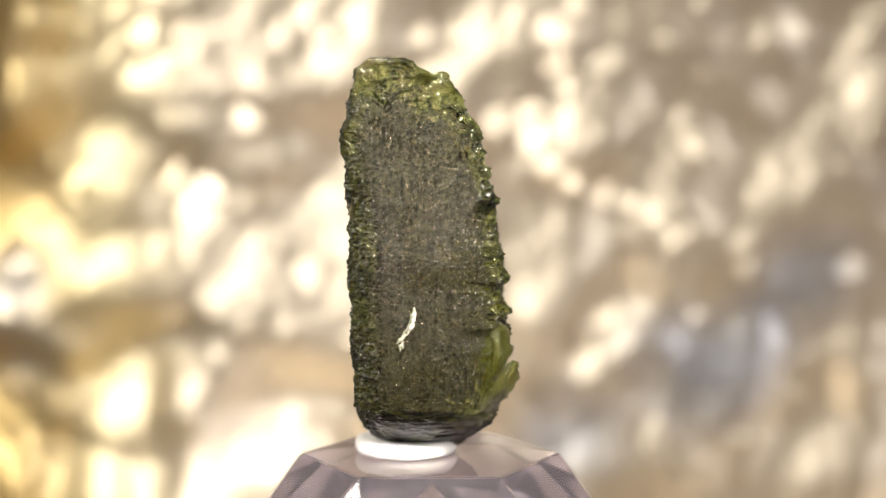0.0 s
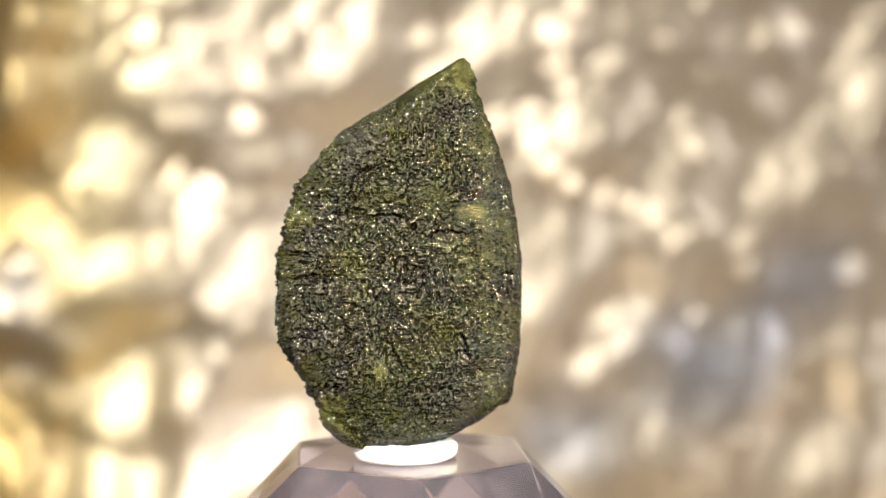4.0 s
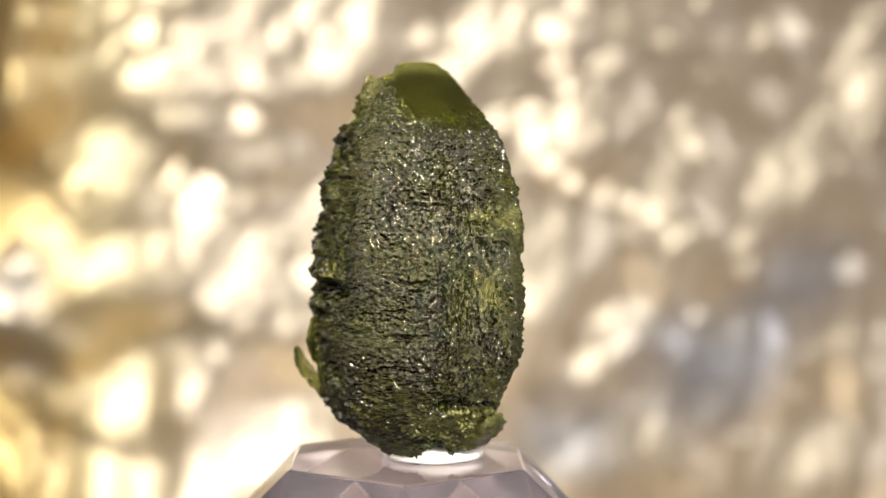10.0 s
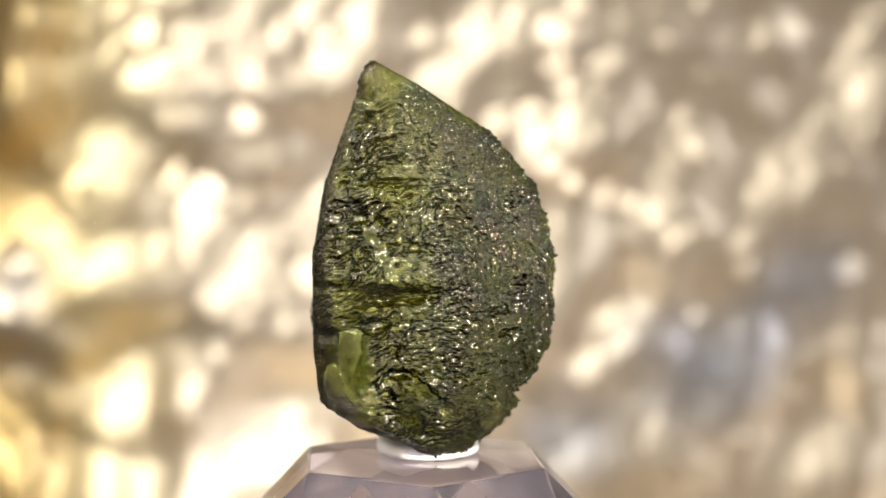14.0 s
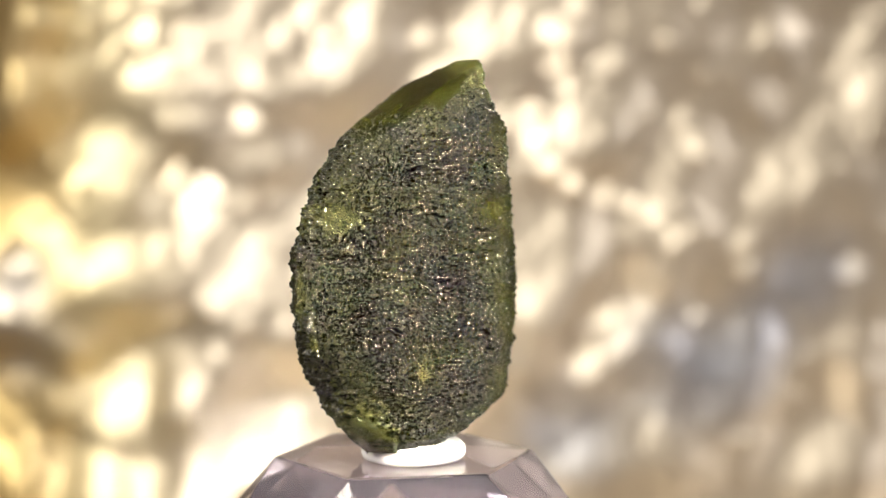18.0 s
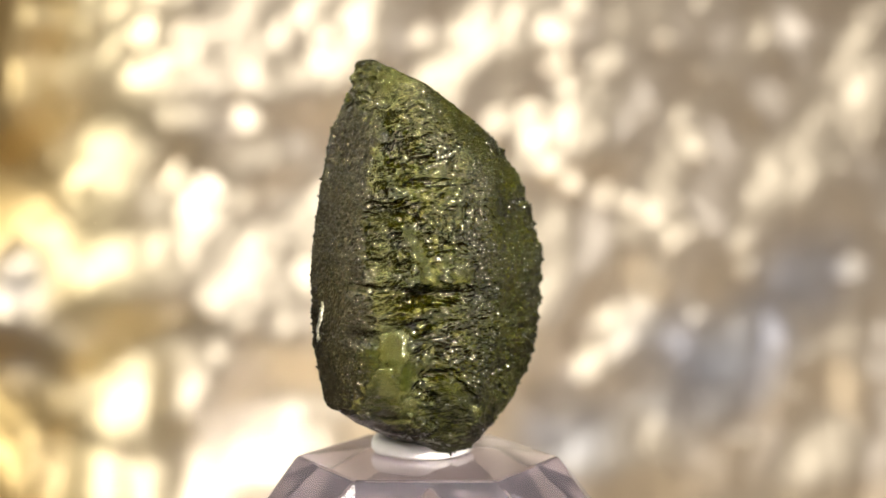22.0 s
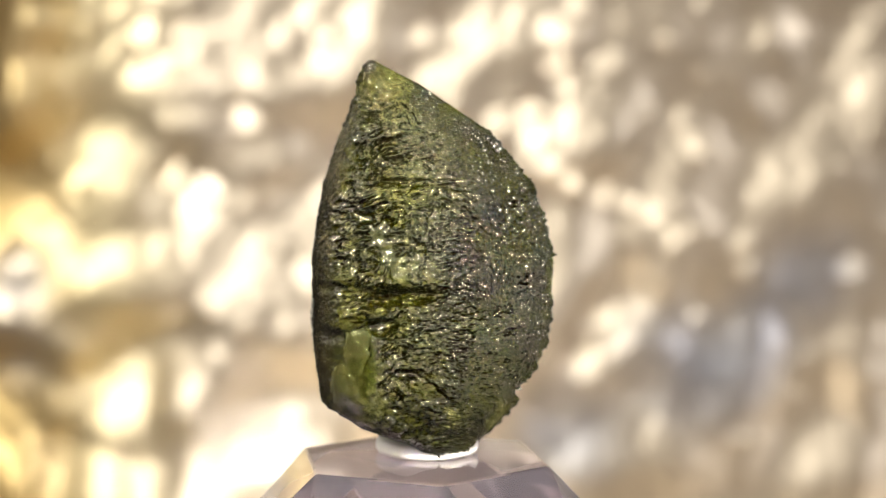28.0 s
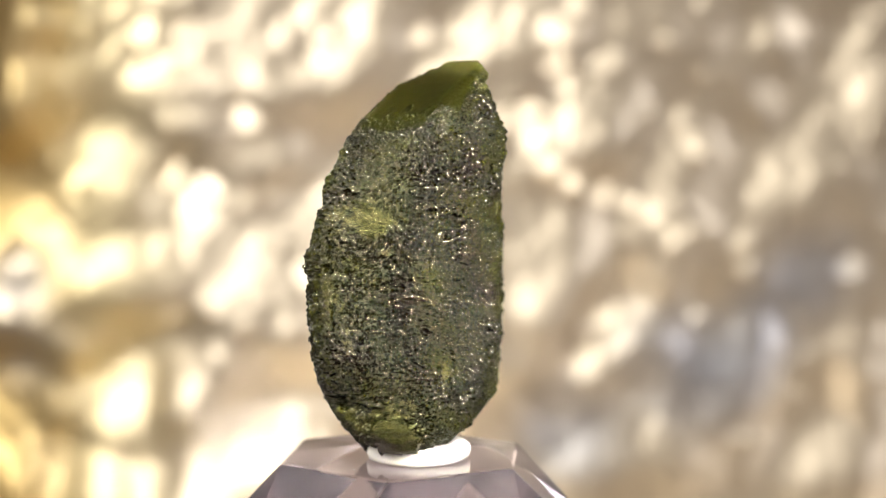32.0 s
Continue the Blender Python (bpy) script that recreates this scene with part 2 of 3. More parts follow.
MID = [(970, 60, 38, 0.55), (985, 112, 36, 0.55), (1003, 160, 30, 0.55), (850, 40, 44, 0.5), (905, 170, 44, 0.55), (880, 215, 40, 0.6), (1040, 640, 40, 0.5), (940, 540, 60, 0.4), (920, 640, 50, 0.35),
       (548, 495, 40, 0.85), (490, 428, 28, 0.55), (215, 735, 60, 0.28), (440, 830, 42, 0.36), (590, 715, 50, 0.4), (440, 565, 25, 0.26),
       (985, 60, 36, 0.4), (1000, 150, 34, 0.5), (1085, 30, 48, 0.36), (1010, 20, 40, 0.4), (930, 215, 34, 0.6), (955, 245, 32, 0.8), (982, 285, 32, 0.85), (1008, 322, 30, 0.75),
       (1205, 205, 30, 0.3), (1222, 250, 34, 0.42), (1345, 72, 60, 0.34), (1235, 0, 26, 0.5), (1065, 345, 36, 0.5), (1105, 355, 32, 0.5), (1150, 368, 34, 0.62), (1182, 400, 30, 0.5)]
RIGHT = [(1200, 425, 38, 0.5), (870, 190, 48, 0.5), (900, 440, 45, 0.42), (1338, 342, 29, 0.36), (1310, 415, 38, 0.27), (1312, 470, 26, 0.3),
         (1237, 558, 26, 0.5), (1075, 578, 33, 0.52), (1015, 600, 34, 0.36), (1050, 672, 45, 0.55), (1152, 548, 30, 0.25), (1485, 580, 42, 0.33),
         (1515, 478, 36, 0.25), (1262, 735, 52, 0.33), (1320, 775, 34, 0.2), (1440, 800, 60, 0.24), (1180, 480, 42, 0.30), (1070, 110, 40, 0.28), (1165, 85, 28, 0.2)]
DARK = [(-10, 40, 100, 0.008), (5, 170, 80, 0.012), (360, 250, 34, 0.08), (490, 285, 44, 0.09), (345, 640, 36, 0.08), (310, 535, 20, 0.12), (1255, 640, 55, 0.04), (1120, 185, 34, 0.07),
        (1050, 765, 45, 0.05), (1330, 560, 46, 0.07), (1300, 130, 26, 0.06), (560, 400, 40, 0.14), (120, 600, 60, 0.14), (30, 800, 80, 0.06), (110, 855, 60, 0.08), (330, 800, 50, 0.08), (60, 660, 50, 0.08)]


def rounded(h):
    """A height field with its folds rounded off."""
    for axis, span in ((1, 7), (0, 7)) * 2:
        h = sum(np.take(h, np.clip(np.arange(h.shape[axis]) + k, 0, h.shape[axis] - 1), axis) for k in range(-span, span + 1)) / (2 * span + 1)
    return h


def foil():
    nx, nz = 840, 340
    x = np.linspace(-0.16, 0.16, nx)
    z = np.linspace(0.002, 0.128, nz)
    X, Z = np.meshgrid(x, z)
    # the torn left border of the sheet, with the table's edge beyond it
    v = 441 - ((z / U - LIFT) * 0.05e-3 / PX + 192.1) / 1.006
    u = -70 + 30 * np.clip((330 - v) / 270, 0, 1) - 34 * np.clip((v - 400) / 60, 0, 1) + 9 * np.sin(v / 31)
    border = np.array([sheet_place(k, 441)[0] for k in u])[:, None]
    X = border + (X + 0.16) * (0.16 - border) / 0.32
    O = 0 * X
    BX, BZ = X + 0.004 * wave(X * 45, O, Z * 45, 30), Z + 0.004 * wave(X * 45, O, Z * 45, 31)
    # crumples from wide to fine; the sheet is smoother towards its right side
    H = 0.0010 * wave(BX * 60, O, BZ * 60, 32) + 0.0009 * np.abs(wave(BX * 105, O, BZ * 105, 33)) + 0.0004 * wave(BX * 190, O, BZ * 190, 34)
    H *= 1 - 0.4 * np.clip((X + 0.02) / 0.06, 0, 1)
    fine = 0.00016 * np.abs(wave(BX * 420, O, BZ * 420, 35)) + 0.00008 * wave(BX * 800, O, BZ * 800, 36)
    WX, WZ = 0.0026 * wave(X * 90, O, Z * 90, 37), 0.0026 * wave(X * 90, O, Z * 90, 38)
    rng = random.Random(4)
    eye = Vector(EYE)
    flat, add = np.ones_like(X), np.zeros_like(X)
    spread = 0.0448
    # a scatter of small facets between the larger dents
    scatter = random.Random(11)
    small = [(scatter.uniform(0, 1568), scatter.uniform(0, 760), scatter.uniform(15, 24), min(0.8, 0.10 + scatter.expovariate(7.0))) for k in range(260)]
    small = [(u, v, r, q * (1.0 if u < 900 else 0.6)) for u, v, r, q in small if u > 80 or v > 270]
    discs = [(scatter.uniform(60, 1568), scatter.uniform(0, 800), scatter.uniform(17, 22), 0.12 + min(0.7, scatter.expovariate(5.5))) for k in range(110)]
    dents = [(u, v, r, q * (1.0 if u < 900 else 0.7)) for u, v, r, q in discs] + LEFT + MID + RIGHT
    wide = FOLDS + CREASES + small + [k for k in dents if k[2] > 40] + DARK
    for number, (u, v, r, q) in enumerate(wide + [k for k in dents if k[2] <= 40]):
        if number == len(wide):
            add = rounded(add)
        q *= 1 + 0.6 * max(0.0, min(1.0, (u - 560) / 250))
        if number >= len(wide):
            q = 0.78 * q ** 0.85
        elif u > 90 or v > 270:
            q = max(0.80 * q ** 0.64, 0.0 if u > 600 else 0.24 if u < 260 and v < 620 else 0.18 if v < 620 else 0.12)
        cx, cz = sheet_place(u, v)
        at = Vector((cx, FOIL_Y, cz))
        half = ((eye - at).normalized() + (KEY - at).normalized()).normalized()
        # lean away from the half-way direction until the gloss falls to q of its peak
        c2 = (1 - spread / math.sqrt(q ** 1.1)) / (1 - spread)
        lean = math.acos(math.sqrt(min(1.0, max(0.0, c2))))
        away = Vector((-0.9, -0.25, 0.15)) if (u < 420 and v > 590 or u < 90) and q < 0.2 else Vector((0.9, -0.25, -0.15))
        n = (half + (away - half * away.dot(half)).normalized() * math.tan(lean)).normalized()
        gx, gz = n.x / -n.y, n.z / -n.y
        turn, slim = rng.uniform(0, math.pi), rng.uniform(1.0, 1.3)
        ex, ez = X + WX - cx, Z + WZ - cz
        d = np.hypot((ex * math.cos(turn) + ez * math.sin(turn)) * slim, (ez * math.cos(turn) - ex * math.sin(turn)) / slim) / (max(r - (6 if number < len(wide) else 10), 10) * PX)
        w = np.clip((1.5 - d) / 0.95, 0, 1) if number < len(wide) else np.clip((1.15 - d) / 0.35, 0, 1)
        w = w * w * (3 - 2 * w)
        here = add.flat[int(np.argmin((X - cx) ** 2 + (Z - cz) ** 2))]
        add = add * (1 - w) + w * (here + gx * (X - cx) + gz * (Z - cz))
        flat *= 1 - (0.7 if r < 65 else 0.15) * w
    Y = FOIL_Y + H * flat + fine + add
    verts = np.stack([X, Y, Z], -1).reshape(-1, 3)
    faces = [(j * nx + i, j * nx + i + 1, (j + 1) * nx + i + 1, (j + 1) * nx + i) for j in range(nz - 1) for i in range(nx - 1)]
    # unseen run of the sheet forward over the table, added to brighten the stand above
    verts, steps, start = verts.tolist(), 90, len(verts)
    for k in range(1, steps + 1):
        y = FOIL_Y - 0.23 * k / steps
        for i in range(nx):
            p = Vector((0.16 - (0.16 - X[0, i]) * (1 - 0.22 * min(1.0, k / 12)), y, 0))
            rise = 0.0022 * noise.noise(p * 75) + 0.0012 * noise.noise(p * 180)
            verts.append((p.x, y, min(-0.0002, -0.0012 + rise * min(1.0, abs(p.length - 0.013) / 0.02))))
    faces += [(i + 1, i, start + i, start + i + 1) for i in range(nx - 1)]
    faces += [(start + k * nx + i + 1, start + k * nx + i, start + (k + 1) * nx + i, start + (k + 1) * nx + i + 1) for k in range(steps - 1) for i in range(nx - 1)]
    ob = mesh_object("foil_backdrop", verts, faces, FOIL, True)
    mod = ob.modifiers.new("thickness", "SOLIDIFY")
    mod.thickness, mod.offset = 0.0002, 1
    tagged(ob, "sheet of crumpled foil with gold and bluish reflections put into its colour, standing upright behind the stand", "foil")


foil()


# ---- crystal ball ----
def crystal_ball():
    rings = [(0, 232, 6, 0), (-130, 338, 12, 15), (-300, 440, 12, 0), (-475, 490, 12, 15), (-650, 440, 12, 0), (-820, 330, 12, 15), (-950, 240, 6, 0)]
    bm = bmesh.new()
    for drop, r, n, turn in rings:
        for i in range(n):
            a = radians(turn + i * 360 / n)
            if n == 6:
                a = radians(i * 60)
            bm.verts.new(((24 + r * math.cos(a)) * U, (9 + r * math.sin(a)) * U, (LIFT - 560 + drop) * U))
    bmesh.ops.convex_hull(bm, input=bm.verts[:])
    bmesh.ops.dissolve_limit(bm, angle_limit=radians(1.0), verts=bm.verts[:], edges=bm.edges[:])
    bmesh.ops.bevel(bm, geom=bm.edges[:], offset=3 * U, segments=1, affect="EDGES")
    me = bpy.data.meshes.new("crystal_ball")
    bm.to_mesh(me)
    bm.free()
    me.materials.append(CRYSTAL)
    return tagged(new("crystal_ball", me), "clear lilac faceted crystal glass ball used as a turning stand", "crystal")


# ---- putty disc ----
def putty_disc():
    bm = bmesh.new()
    n, edge = 64, 10
    rings = []
    profile = [(0, -561), (80, -561), (88, -558), (92, -551), (92.5, -545), (91, -537), (86, -532), (78, -530), (40, -529), (0, -529)]
    for r, z in profile:
        ring = []
        for i in range(n):
            a = 2 * math.pi * i / n
            k = 1 + 0.012 * math.sin(3 * a + 1) + 0.008 * math.sin(7 * a)
            ring.append(bm.verts.new(((-20 + r * k * math.cos(a)) * U, (23 + r * k * math.sin(a)) * U, (LIFT + z + 0.6 * math.sin(5 * a + r)) * U)))
        rings.append(ring)
    for lo, hi in zip(rings, rings[1:]):
        for i in range(n):
            j = (i + 1) % n
            bm.faces.new((lo[i], lo[j], hi[j], hi[i]))
    bmesh.ops.remove_doubles(bm, verts=bm.verts[:], dist=0.5 * U)
    me = bpy.data.meshes.new("putty_disc")
    bm.to_mesh(me)
    bm.free()
    me.materials.append(PUTTY)
    me.polygons.foreach_set("use_smooth", [True] * len(me.polygons))
    return tagged(new("putty_disc", me), "round white putty disc on the crystal ball", "putty disc")


# ---- stone ----
def level(z, cx, cy, reach):
    """A level of the stone: its height, its middle and how far its twelve flanks stand out from that, 30 degrees apart."""
    return z, cx, cy, reach


LEVELS = [
    level(141, -47, -76, (36, 30, 15, 5, 14, 26, 34, 28, 14, 5, 15, 28)),
    level(126, -47, -68, (56, 52, 38, 20, 38, 50, 58, 50, 30, 20, 38, 52)),
    level(98, -22, -47, (84, 80, 76, 47, 78, 82, 88, 83, 62, 44, 75, 86)),
    level(14, -11, -7, (121, 120, 146, 137, 158, 133, 113, 140, 141, 119, 153, 150)),
    level(-81, 6, 14, (124, 136, 173, 199, 202, 169, 124, 157, 185, 175, 194, 171)),
    level(-201, 20, 21, (131, 145, 196, 226, 226, 187, 135, 173, 216, 202, 211, 181)),
    level(-353, 23, 16, (140, 144, 189, 225, 234, 190, 134, 174, 207, 197, 199, 182)),
    level(-454, 18, -1, (132, 131, 171, 181, 188, 156, 122, 151, 168, 169, 177, 163)),
    level(-495, 9, 17, (115, 110, 122, 149, 153, 126, 107, 120, 134, 130, 142, 133)),
    level(-531, -1, 42, (96, 80, 73, 84, 94, 87, 75, 77, 85, 86, 83, 90)),
    level(-566, 18, 40, (42, 36, 40, 46, 44, 38, 34, 30, 30, 36, 44, 46)),
]


# notches in the rim: bearing, height, depth, half width in degrees, half height
NOTCHES = [(118, -199, 10, 9, 10), (128, -235, 7, 12, 10), (-22, -262, 24, 24, 13), (-163, -338, 10, 15, 34), (-30, -312, 12, 18, 10), (82, -447, 20, 9, 8),
           (100, -176, 6, 12, 8), (-40, -130, 12, 14, 9), (-45, -30, 10, 16, 10), (-62, -330, 10, 12, 12), (-35, 40, 12, 18, 9),
           (74, -548, 34, 15, 15), (170, -210, 6, 25, 60), (160, -60, 8, 30, 15), (-20, -70, 9, 16, 7), (-15, -180, 10, 16, 8), (-20, -395, 10, 14, 8), (108, -480, 12, 12, 7),
           (140, -120, 5, 9, 6), (120, -478, 14, 9, 7), (60, -240, 7, 10, 8), (56, -330, 6, 10, 7), (62, -110, 6, 10, 7)]

# hollows and channels on the broad faces: face, places along it (across, height), half width, depth, how smooth
CHANNELS = [("back", ((-112, -126), (-80, -164), (-58, -206), (-38, -247)), 11, 12, 0.82), ("back", ((22, -108), (-6, -160), (-24, -212)), 7, 11, 0.8),
            ("back", ((-190, -246), (-120, -254), (-70, -250)), 8, 8, 0.6), ("back", ((-10, -262), (80, -250)), 6, 6, 0.3), ("back", ((-130, -322), (-60, -308)), 8, 8, 0.6), ("back", ((0, -322), (70, -330)), 7, 8, 0.4),
            ("back", ((-54, -374), (-12, -414), (30, -448)), 13, 12, 0.6), ("back", ((-12, -40), (-8, -78)), 6, 10, 0.8), ("back", ((-60, -60), (-30, -96)), 7, 9, 0.5),
            ("back", ((-126, -352), (-118, -404)), 38, 8, 1.0), ("back", ((-96, -440), (-40, -470)), 12, 11, 0.7), ("back", ((60, -120), (130, -190)), 6, 8, 0.3),
            ("back", ((40, -300), (150, -290)), 6, 8, 0.2), ("back", ((60, -405), (140, -380)), 7, 8, 0.3), ("back", ((-10, -460), (0, -500)), 9, 11, 0.7),
            ("back", ((-40, 60), (20, -10)), 6, 8, 0.4), ("back", ((-130, -50), (-80, -30)), 7, 9, 0.5),
            ("face", ((-30, -170), (-52, -172)), 17, 16, 0.6), ("face", ((64, -130), (22, -142)), 8, 15, 0.5), ("face", ((-62, -32), (-60, -70)), 6, 13, 0.6),
            ("face", ((-96, -118), (-72, -122)), 15, 5, 1.0), ("face", ((36, -210), (26, -236)), 9, 12, 0.3), ("face", ((-66, -340), (-74, -378)), 8, 12, 0.4),
            ("face", ((120, -150), (90, -176)), 9, 10, 0.3), ("face", ((150, -300), (120, -322)), 8, 10, 0.3), ("face", ((60, -350), (40, -392)), 9, 10, 0.3),
            ("face", ((-20, -430), (30, -442)), 8, 9, 0.3), ("face", ((-100, -230), (-120, -262)), 8, 9, 0.3), ("face", ((100, -60), (60, -40)), 8, 9, 0.2),
            ("edge", ((8, -168), (2, -214)), 7, 17, 0.4), ("edge", ((-2, -262), (-4, -300)), 6, 13, 0.4), ("edge", ((34, -216), (40, -300)), 5, 11, 0.3),
            ("edge", ((-44, -230), (-40, -300)), 5, 8, 0.3), ("edge", ((60, -430), (-20, -450)), 9, 12, 0.4), ("edge", ((70, -90), (60, -150)), 8, 9, 0.3)]

# light through thin glass, put into the colour as pale patches: place, half size
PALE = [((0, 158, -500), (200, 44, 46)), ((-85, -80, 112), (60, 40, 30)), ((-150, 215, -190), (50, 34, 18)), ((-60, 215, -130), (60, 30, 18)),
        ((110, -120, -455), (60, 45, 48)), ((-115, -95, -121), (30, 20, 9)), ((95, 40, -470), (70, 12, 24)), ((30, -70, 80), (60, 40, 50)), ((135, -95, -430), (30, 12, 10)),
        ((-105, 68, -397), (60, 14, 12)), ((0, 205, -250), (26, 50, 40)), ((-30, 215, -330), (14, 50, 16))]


def unit(k):
    return np.clip(k, 0.0, 1.0)


def spots(x, y, z, places):
    """1 in the ellipsoids given, with ragged borders, 0 outside."""
    ragged = 0.7 * wave(x / 16, y / 16, z / 16, 5) + 0.6 * wave(x / 6, y / 6, z / 6, 6)
    best = np.zeros(x.shape)
    for c, half in places:
        q = np.sqrt(((x - c[0]) / half[0]) ** 2 + ((y - c[1]) / half[1]) ** 2 + ((z - c[2]) / half[2]) ** 2)
        best = np.maximum(best, unit((1.15 - q - ragged) / 0.3))
    return best


def channels(u, v, side, faces):
    """Depth and smoothness of the channels of one face, at u across and v up."""
    depth, smooth = np.zeros(u.shape), np.zeros(u.shape)
    wu, wv = u + 9 * wave(u / 14, v / 14, 0 * u, 8), v + 9 * wave(u / 14, v / 14, 0 * u, 9)
    for name, line, half, deep, soft in CHANNELS:
        if name != side:
            continue
        d = np.full(u.shape, 1e6)
        for (u0, v0), (u1, v1) in zip(line, line[1:]):
            k = unit(((wu - u0) * (u1 - u0) + (wv - v0) * (v1 - v0)) / ((u1 - u0) ** 2 + (v1 - v0) ** 2))
            d = np.minimum(d, np.hypot(wu - u0 - k * (u1 - u0), wv - v0 - k * (v1 - v0)))
        w = unit((1.5 - d / half) / 0.95) * faces
        w = w * w * (3 - 2 * w)
        depth, smooth = np.maximum(depth, (0.8 if side == "back" else 0.62) * deep * w), np.maximum(smooth, soft * w)
    return depth, smooth


def relief(x, y, z, nx, ny, nz, bearing):
    """How far the surface of the stone stands out or in at each place of its hull, in plan units, and how sawn it is there."""
    patch = wave(x / 40, y / 40, z / 40, 1)
    patchy = unit(0.75 + 0.8 * patch)
    broad = 6 * wave(x / 75, y / 75, z / 75, 2) + 3.5 * wave(x / 30, y / 30, z / 30, 3)
    fine = wave(x / 3.4, y / 3.4, z / 3.4, 4)
    face = unit((-nx - 0.25) * 3)
    edge = unit((ny - 0.35) * 3) * (1 - face)
    sawn = unit((-ny - 0.70 + 0.10 * patch) * 7) * unit((z + 476) / 8) * unit((66 + 14 * patch - z) / 30)
    back = unit(1 - face - edge - sawn)
    small = pits(x / 7.8, y / 7.8, z / 7.8, 1)
    large = pits(x / 21, y / 21, z / 21, 2)
    grains = 6.5 * small * (0.55 + 0.45 * patchy) + 7 * large * unit(0.7 - 1.2 * patch) + 2.0 * fine
    plates = spots(x, y, z, [((10, 205, -285), (70, 60, 100))]) * edge
    grains = grains * (1 - plates) + plates * (10 * pits(x / 15, y / 15, z / 46, 7) + 3 * small + 2 * fine)
    # wavy ridges that lie across the back face, chunkier towards the sawn edge
    wy, wz = y + 9 * wave(x / 30, y / 30, z / 30, 10), z + 9 * wave(x / 34, y / 34, z / 34, 11)
    ridges = 5 * pits(x / 14, wy / 15, wz / 8, 3) + 2.8 * pits(x / 7, wy / 7.5, wz / 4.8, 4) + 1.3 * fine
    lumps = 12.5 * pits(x / 26, (wy + 0.8 * wz) / 30, (wz - 0.5 * wy) / 15, 5) + 2.6 * small + 1.0 * fine
    chunk = unit((-y - 10 + 40 * patch) / 50)
    ridges = ridges * (1 - chunk) + lumps * chunk
    # saw marks, with scratches that run aslant near the top
    lines = 2.3 * wave((x + 3 * wave(x / 50, 0 * y, z / 80, 16)) / 3.7, y / 60, z / 30, 12) + 2.8 * pits(x / 4.6, y / 5, z / 6.2, 6) + 1.0 * fine + 3 * wave((x + 0.6 * z) / 9, 0 * y, (z - 0.6 * x) / 90, 13) * unit((z + 60) / 60)
    d = face * grains + edge * (grains + 3 * (large + 0.1)) + back * ridges + sawn * lines + broad * (1 - 0.8 * sawn)
    # wrinkles round the corner between the back face and the sawn one
    k = (bearing + 34) / 24
    knobs = 15 * pits(x / 34, y / 34, z / 26, 17) + 4 * wave(x / 60, y / 60, z / 8, 14)
    d += (knobs - 5) * np.exp(-k * k) * (1 - sawn) * (z > -470)
    # the polished cut at the top and the smooth break at the foot
    top = unit((nz - 0.42) * 9) * unit((z - 36 + 24 * wave(x / 22, y / 22, 0 * z, 15) + 0.12 * x) / 12) * unit((ny - 0.25) * 8) * unit((0.5 - nx) * 6)
    foot = unit((-470 - z) / 8) * unit((-ny - 0.30) * 5) * 0.92
    smooth = np.maximum(top, foot)
    sunk = np.zeros(x.shape)
    for side, u, where in (("back", y, unit((nx - 0.1) * 6)), ("face", y, unit((-nx - 0.1) * 6)), ("edge", x, unit((ny - 0.1) * 6))):
        deep, soft = channels(u, z, side, where)
        sunk, smooth = np.maximum(sunk, deep), np.maximum(smooth, soft)
    d = d * (1 - 0.93 * smooth) - sunk
    for b, h, depth, wb, wh in NOTCHES:
        e, f = ((bearing - b + 180) % 360 - 180) / wb, (z - h) / wh
        d -= depth * np.exp(-np.abs(e) ** 3 - np.abs(f) ** 3) * (1 - top)
    return d + 0.5 * (1 - top) * (1 - sawn), sawn * (1 - smooth), unit((smooth - top - foot - 0.72) / 0.2)


def grid_mesh(name, verts, cols, rows, mat):
    """A closed tube of rows of verts, with a vertex at either end."""
    i, j = np.meshgrid(np.arange(cols), np.arange(rows - 1))
    k = (i + 1) % cols
    quads = np.stack([j * cols + i, j * cols + k, (j + 1) * cols + k, (j + 1) * cols + i], -1).reshape(-1, 4)
    n, last = rows * cols, (rows - 1) * cols
    ring = np.arange(cols)
    fans = np.concatenate([np.stack([(ring + 1) % cols, ring, 0 * ring + n], -1), np.stack([last + ring, last + (ring + 1) % cols, 0 * ring + n + 1], -1)])
    me = bpy.data.meshes.new(name)
    me.vertices.add(len(verts))
    me.vertices.foreach_set("co", np.ascontiguousarray(verts, dtype=np.float32).ravel())
    corners = np.concatenate([quads.ravel(), fans.ravel()]).astype(np.int32)
    me.loops.add(len(corners))
    me.loops.foreach_set("vertex_index", corners)
    me.polygons.add(len(quads) + len(fans))
    me.polygons.foreach_set("loop_start", np.concatenate([np.arange(len(quads)) * 4, len(quads) * 4 + np.arange(len(fans)) * 3]).astype(np.int32))
    me.polygons.foreach_set("use_smooth", np.ones(len(quads) + len(fans), dtype=bool))
    me.update(calc_edges=True)
    me.validate()
    me.materials.append(mat)
    return new(name, me)


